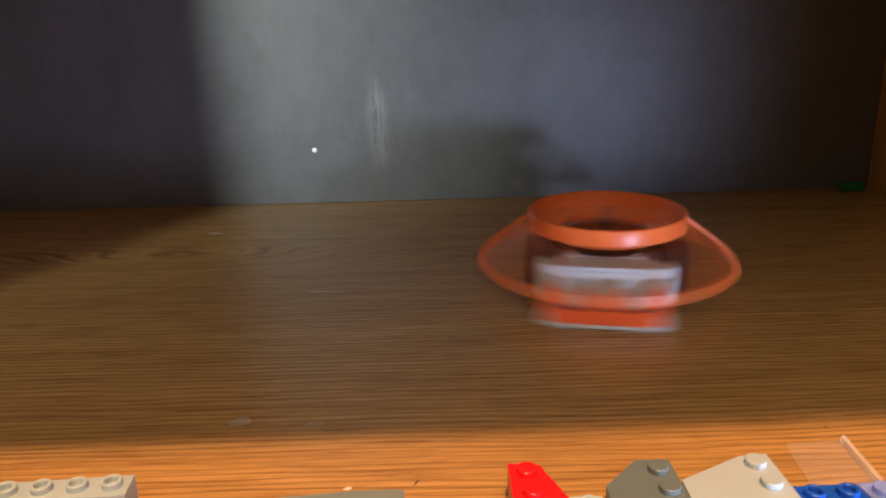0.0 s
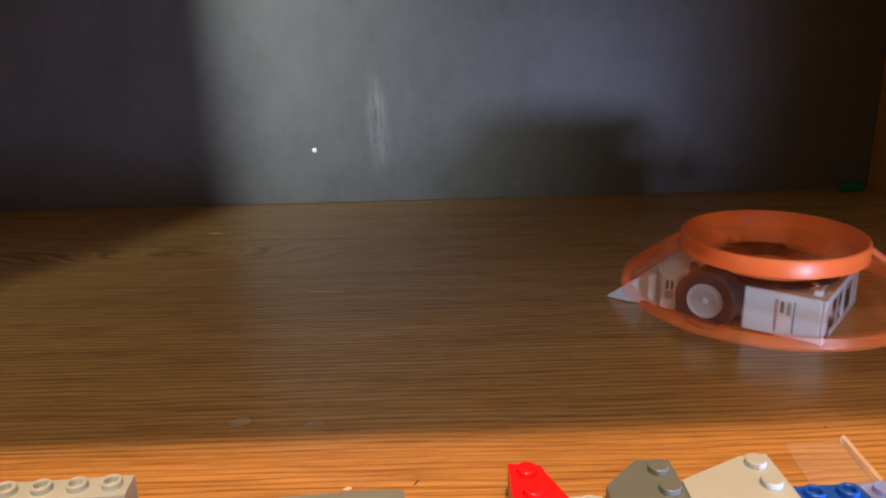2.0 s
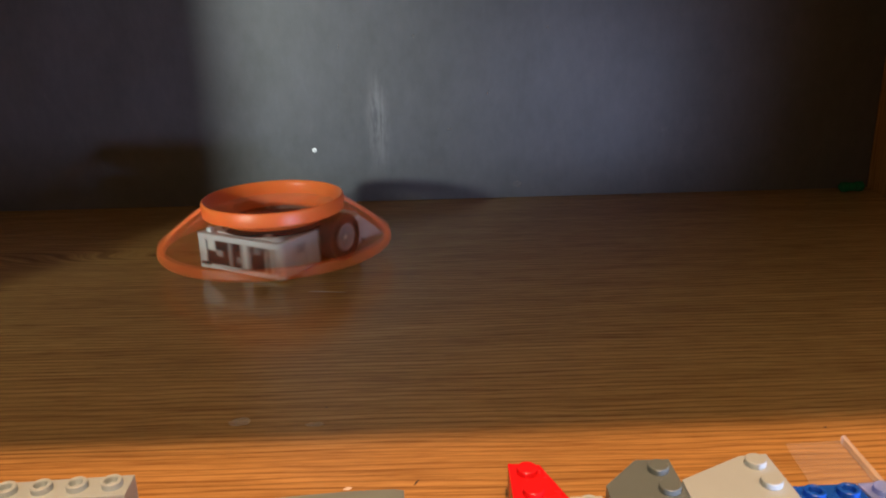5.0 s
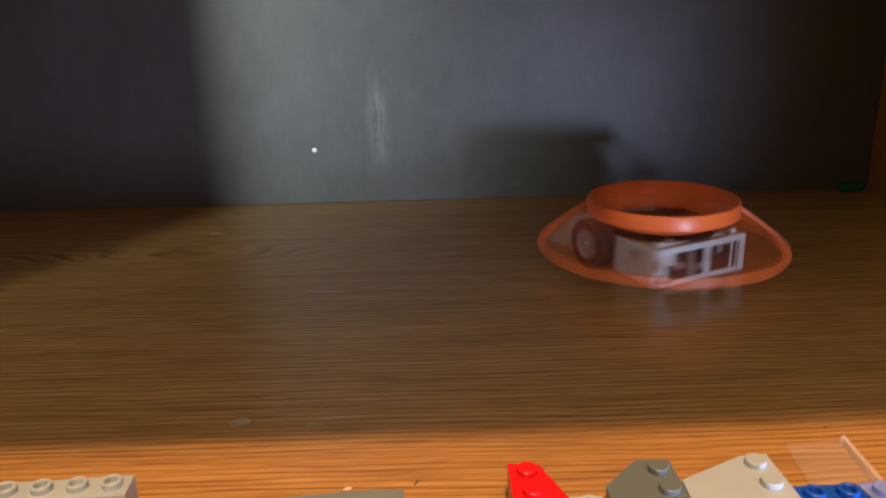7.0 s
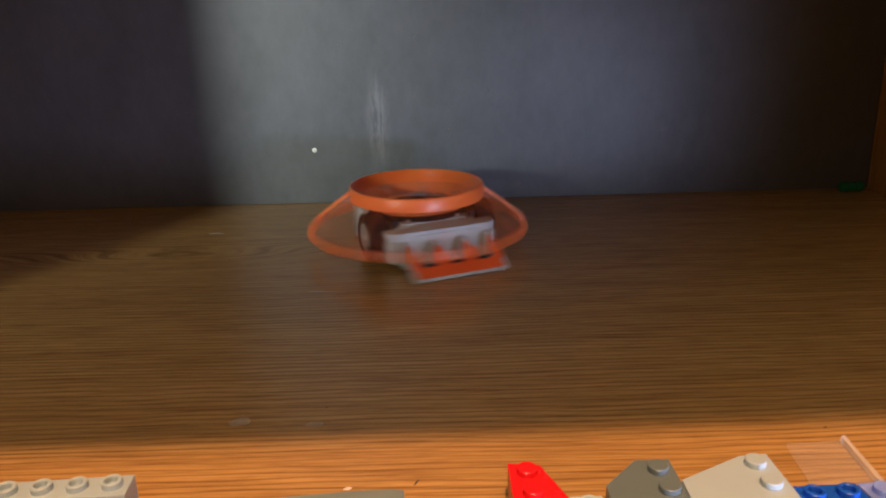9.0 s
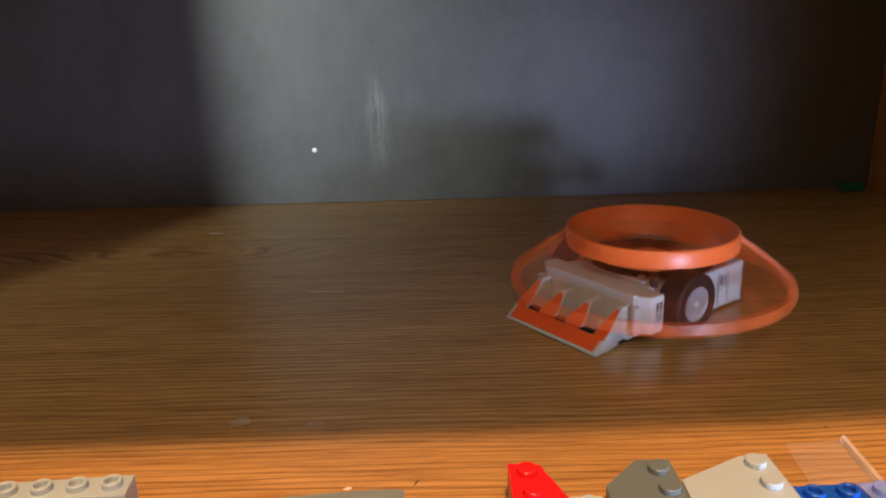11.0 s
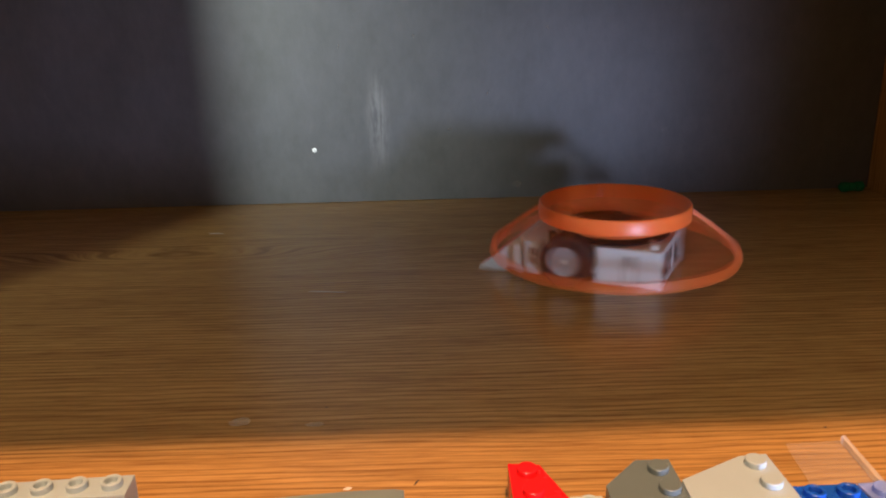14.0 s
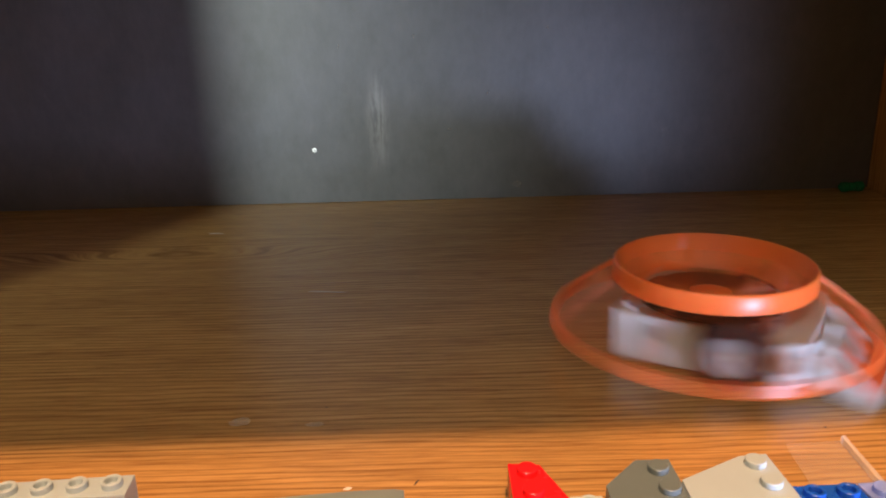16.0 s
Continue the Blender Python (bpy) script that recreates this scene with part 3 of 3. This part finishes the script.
ROBOT, CAGE, WHEELS = fighting_robot()


# ---- what moves ----
def spread(keys):
    """From (seconds, x, y, heading) to the same at every frame, by a monotone cubic."""
    t = np.array([k[0] for k in keys])
    out = [np.arange(0, 16.0001, 1 / FPS)]
    for c in (1, 2, 3):
        v = np.array([float(k[c]) for k in keys])
        s = np.diff(v) / np.diff(t)
        d = np.zeros(len(v))
        d[0], d[-1] = s[0], s[-1]
        for i in range(1, len(v) - 1):
            h0, h1 = t[i] - t[i - 1], t[i + 1] - t[i]
            d[i] = 0 if s[i - 1] * s[i] <= 0 else (h0 + h1) * 3 / ((2 * h1 + h0) / s[i - 1] + (h1 + 2 * h0) / s[i])
        i = np.clip(np.searchsorted(t, out[0], "right") - 1, 0, len(t) - 2)
        h = t[i + 1] - t[i]
        u = (out[0] - t[i]) / h
        out.append((1 + 2 * u) * (1 - u) ** 2 * v[i] + u * (1 - u) ** 2 * h * d[i] + u * u * (3 - 2 * u) * v[i + 1] + u * u * (u - 1) * h * d[i + 1])
    return list(zip(*out))


def motions():
    path = spread([
        (0.0, 0.0680, 0.3117, -102), (0.1, 0.0749, 0.3093, -184), (0.2, 0.0741, 0.2984, -294), (0.3, 0.0721, 0.3018, -403),
        (0.4, 0.0815, 0.3045, -505), (0.5, 0.0843, 0.3005, -616), (0.6, 0.0794, 0.2975, -737), (0.7, 0.0834, 0.3023, -820),
        (0.8, 0.0892, 0.3016, -902), (0.9, 0.0881, 0.2945, -1002), (1.0, 0.0844, 0.2945, -1127), (1.1, 0.0913, 0.2953, -1210),
        (1.2, 0.0960, 0.2895, -1313), (1.3, 0.0908, 0.2865, -1438), (1.4, 0.0927, 0.2912, -1533), (1.5, 0.1030, 0.2889, -1617),
        (1.6, 0.1048, 0.2832, -1730), (1.7, 0.1015, 0.2836, -1822), (1.8, 0.1080, 0.2894, -1917), (1.9, 0.1180, 0.2833, -1995),
        (2.0, 0.1210, 0.2731, -2019), (2.1, 0.1220, 0.2723, -2019), (2.2, 0.1221, 0.2723, -2019), (2.3, 0.1225, 0.2723, -2019),
        (2.4, 0.1230, 0.2723, -2011), (2.5, 0.1245, 0.2722, -2001), (2.6, 0.1253, 0.2721, -1996), (2.7, 0.1254, 0.2721, -1995),
        (2.8, 0.1253, 0.2721, -1995), (2.9, 0.1240, 0.2724, -1996), (3.0, 0.1141, 0.2759, -1996), (3.1, 0.0972, 0.2835, -1995),
        (3.2, 0.0748, 0.2924, -1995), (3.3, 0.0476, 0.3043, -1996), (3.4, 0.0148, 0.3182, -1998), (3.5, -0.0187, 0.3378, -2009),
        (3.6, -0.0297, 0.3492, -1975), (3.7, -0.0536, 0.3568, -1943), (3.8, -0.0590, 0.3581, -1908), (3.9, -0.0670, 0.3629, -1882),
        (4.0, -0.0707, 0.3634, -1857), (4.1, -0.0746, 0.3602, -1800), (4.2, -0.0784, 0.3568, -1728), (6.3, -0.0694, 0.3436, -1089),
        (6.4, -0.0573, 0.3384, -1086), (6.5, -0.0360, 0.3351, -1085), (6.6, -0.0040, 0.3304, -1086), (6.7, 0.0346, 0.3210, -1086),
        (6.8, 0.0684, 0.3173, -1057), (6.9, 0.0928, 0.3227, -1016), (7.0, 0.0958, 0.3289, -964), (7.1, 0.0985, 0.3340, -929),
        (7.2, 0.0991, 0.3344, -927), (7.3, 0.0964, 0.3377, -925), (7.4, 0.0839, 0.3426, -924), (7.5, 0.0680, 0.3509, -919),
        (7.6, 0.0513, 0.3598, -908), (7.7, 0.0446, 0.3644, -882), (7.8, 0.0416, 0.3685, -854), (7.9, 0.0416, 0.3719, -837),
        (8.0, 0.0392, 0.3725, -832), (8.1, 0.0387, 0.3719, -833), (8.2, 0.0329, 0.3617, -832), (8.3, 0.0234, 0.3405, -837),
        (8.4, 0.0112, 0.3240, -869), (8.5, -0.0094, 0.3184, -907), (8.6, -0.0264, 0.3288, -971), (8.7, -0.0311, 0.3446, -1002),
        (8.8, -0.0255, 0.3599, -1065), (8.9, -0.0179, 0.3690, -1106), (9.0, -0.0119, 0.3686, -1148), (9.1, -0.0060, 0.3679, -1184),
        (9.2, -0.0024, 0.3674, -1215), (11.3, 0.0832, 0.2772, -1602), (11.4, 0.0713, 0.2757, -1604), (11.5, 0.0527, 0.2712, -1614),
        (11.6, 0.0276, 0.2696, -1618), (11.7, 0.0056, 0.2744, -1651), (11.8, -0.0080, 0.2893, -1705), (11.9, -0.0055, 0.3053, -1749),
        (12.0, 0.0030, 0.3160, -1796), (12.1, 0.0125, 0.3201, -1847), (12.2, 0.0197, 0.3197, -1891), (12.3, 0.0253, 0.3190, -1926),
        (12.4, 0.0250, 0.3189, -1929), (12.5, 0.0222, 0.3169, -1923), (12.6, 0.0177, 0.3125, -1898), (12.7, 0.0145, 0.3103, -1886),
        (12.8, 0.0141, 0.3081, -1867), (12.9, 0.0132, 0.3079, -1866), (13.0, 0.0145, 0.3048, -1866), (13.1, 0.0219, 0.2906, -1863),
        (13.2, 0.0297, 0.2718, -1857), (13.3, 0.0349, 0.2600, -1818), (13.4, 0.0396, 0.2554, -1794), (13.5, 0.0423, 0.2509, -1762),
        (13.6, 0.0494, 0.2579, -1741), (13.7, 0.0594, 0.2735, -1732), (13.8, 0.0681, 0.2936, -1727), (13.9, 0.0735, 0.3136, -1708),
        (14.0, 0.0740, 0.3250, -1646), (14.1, 0.0732, 0.3289, -1618), (14.2, 0.0738, 0.3334, -1588), (14.3, 0.0737, 0.3378, -1560),
        (14.4, 0.0743, 0.3376, -1537), (14.5, 0.0761, 0.3309, -1503), (14.6, 0.0902, 0.3178, -1496), (14.7, 0.1058, 0.3000, -1506),
        (14.8, 0.1179, 0.2794, -1548), (14.9, 0.1138, 0.2592, -1584), (15.0, 0.1053, 0.2513, -1633), (15.1, 0.0981, 0.2471, -1682),
        (15.2, 0.0936, 0.2471, -1733), (15.3, 0.0882, 0.2476, -1765), (15.4, 0.0839, 0.2498, -1821), (15.5, 0.0848, 0.2562, -1858),
        (15.6, 0.0912, 0.2575, -1919), (15.7, 0.0991, 0.2533, -1976), (15.8, 0.0997, 0.2439, -2042), (15.9, 0.0948, 0.2423, -2116),
        (16.0, 0.0892, 0.2441, -2190),
    ])
    walk(ROBOT, [(t, pose(x, y, 0, 0, 0, h)) for t, x, y, h in path])
    # the cage whirls at a steady pace in the room; the wheels roll with the path
    spin, roll = 0.0, [0.0, 0.0]
    cage, wheel = [(0.0, pose(0, 0, 0))], [[(0.0, pose(AXLE_X, s * AXLE_Y, AXLE_Z))] for s in (-1, 1)]
    for (t0, x0, y0, h0), (t1, x1, y1, h1) in zip(path, path[1:]):
        turn = h1 - h0
        spin += max(-88.0, min(88.0, -86.0 - turn))
        cage.append((t1, pose(0, 0, 0, 0, 0, spin)))
        ahead = (x1 - x0) * math.cos(radians(h0)) + (y1 - y0) * math.sin(radians(h0))
        for i, s in enumerate((-1, 1)):
            step = math.degrees((ahead - s * AXLE_Y * radians(turn)) / AXLE_Z)
            roll[i] += max(-85.0, min(85.0, step))
            wheel[i].append((t1, pose(AXLE_X, s * AXLE_Y, AXLE_Z, 0, roll[i], 0)))
    for ob, rows in zip((CAGE, *WHEELS), (cage, *wheel)):
        walk(ob, rows)
        # an even pace from row to row
        keys = ob.animation_data
        for curve in keys.action.layers[0].strips[0].channelbag(keys.action_slot).fcurves:
            for key in curve.keyframe_points:
                key.handle_left_type = key.handle_right_type = "AUTO"
            curve.update()


motions()
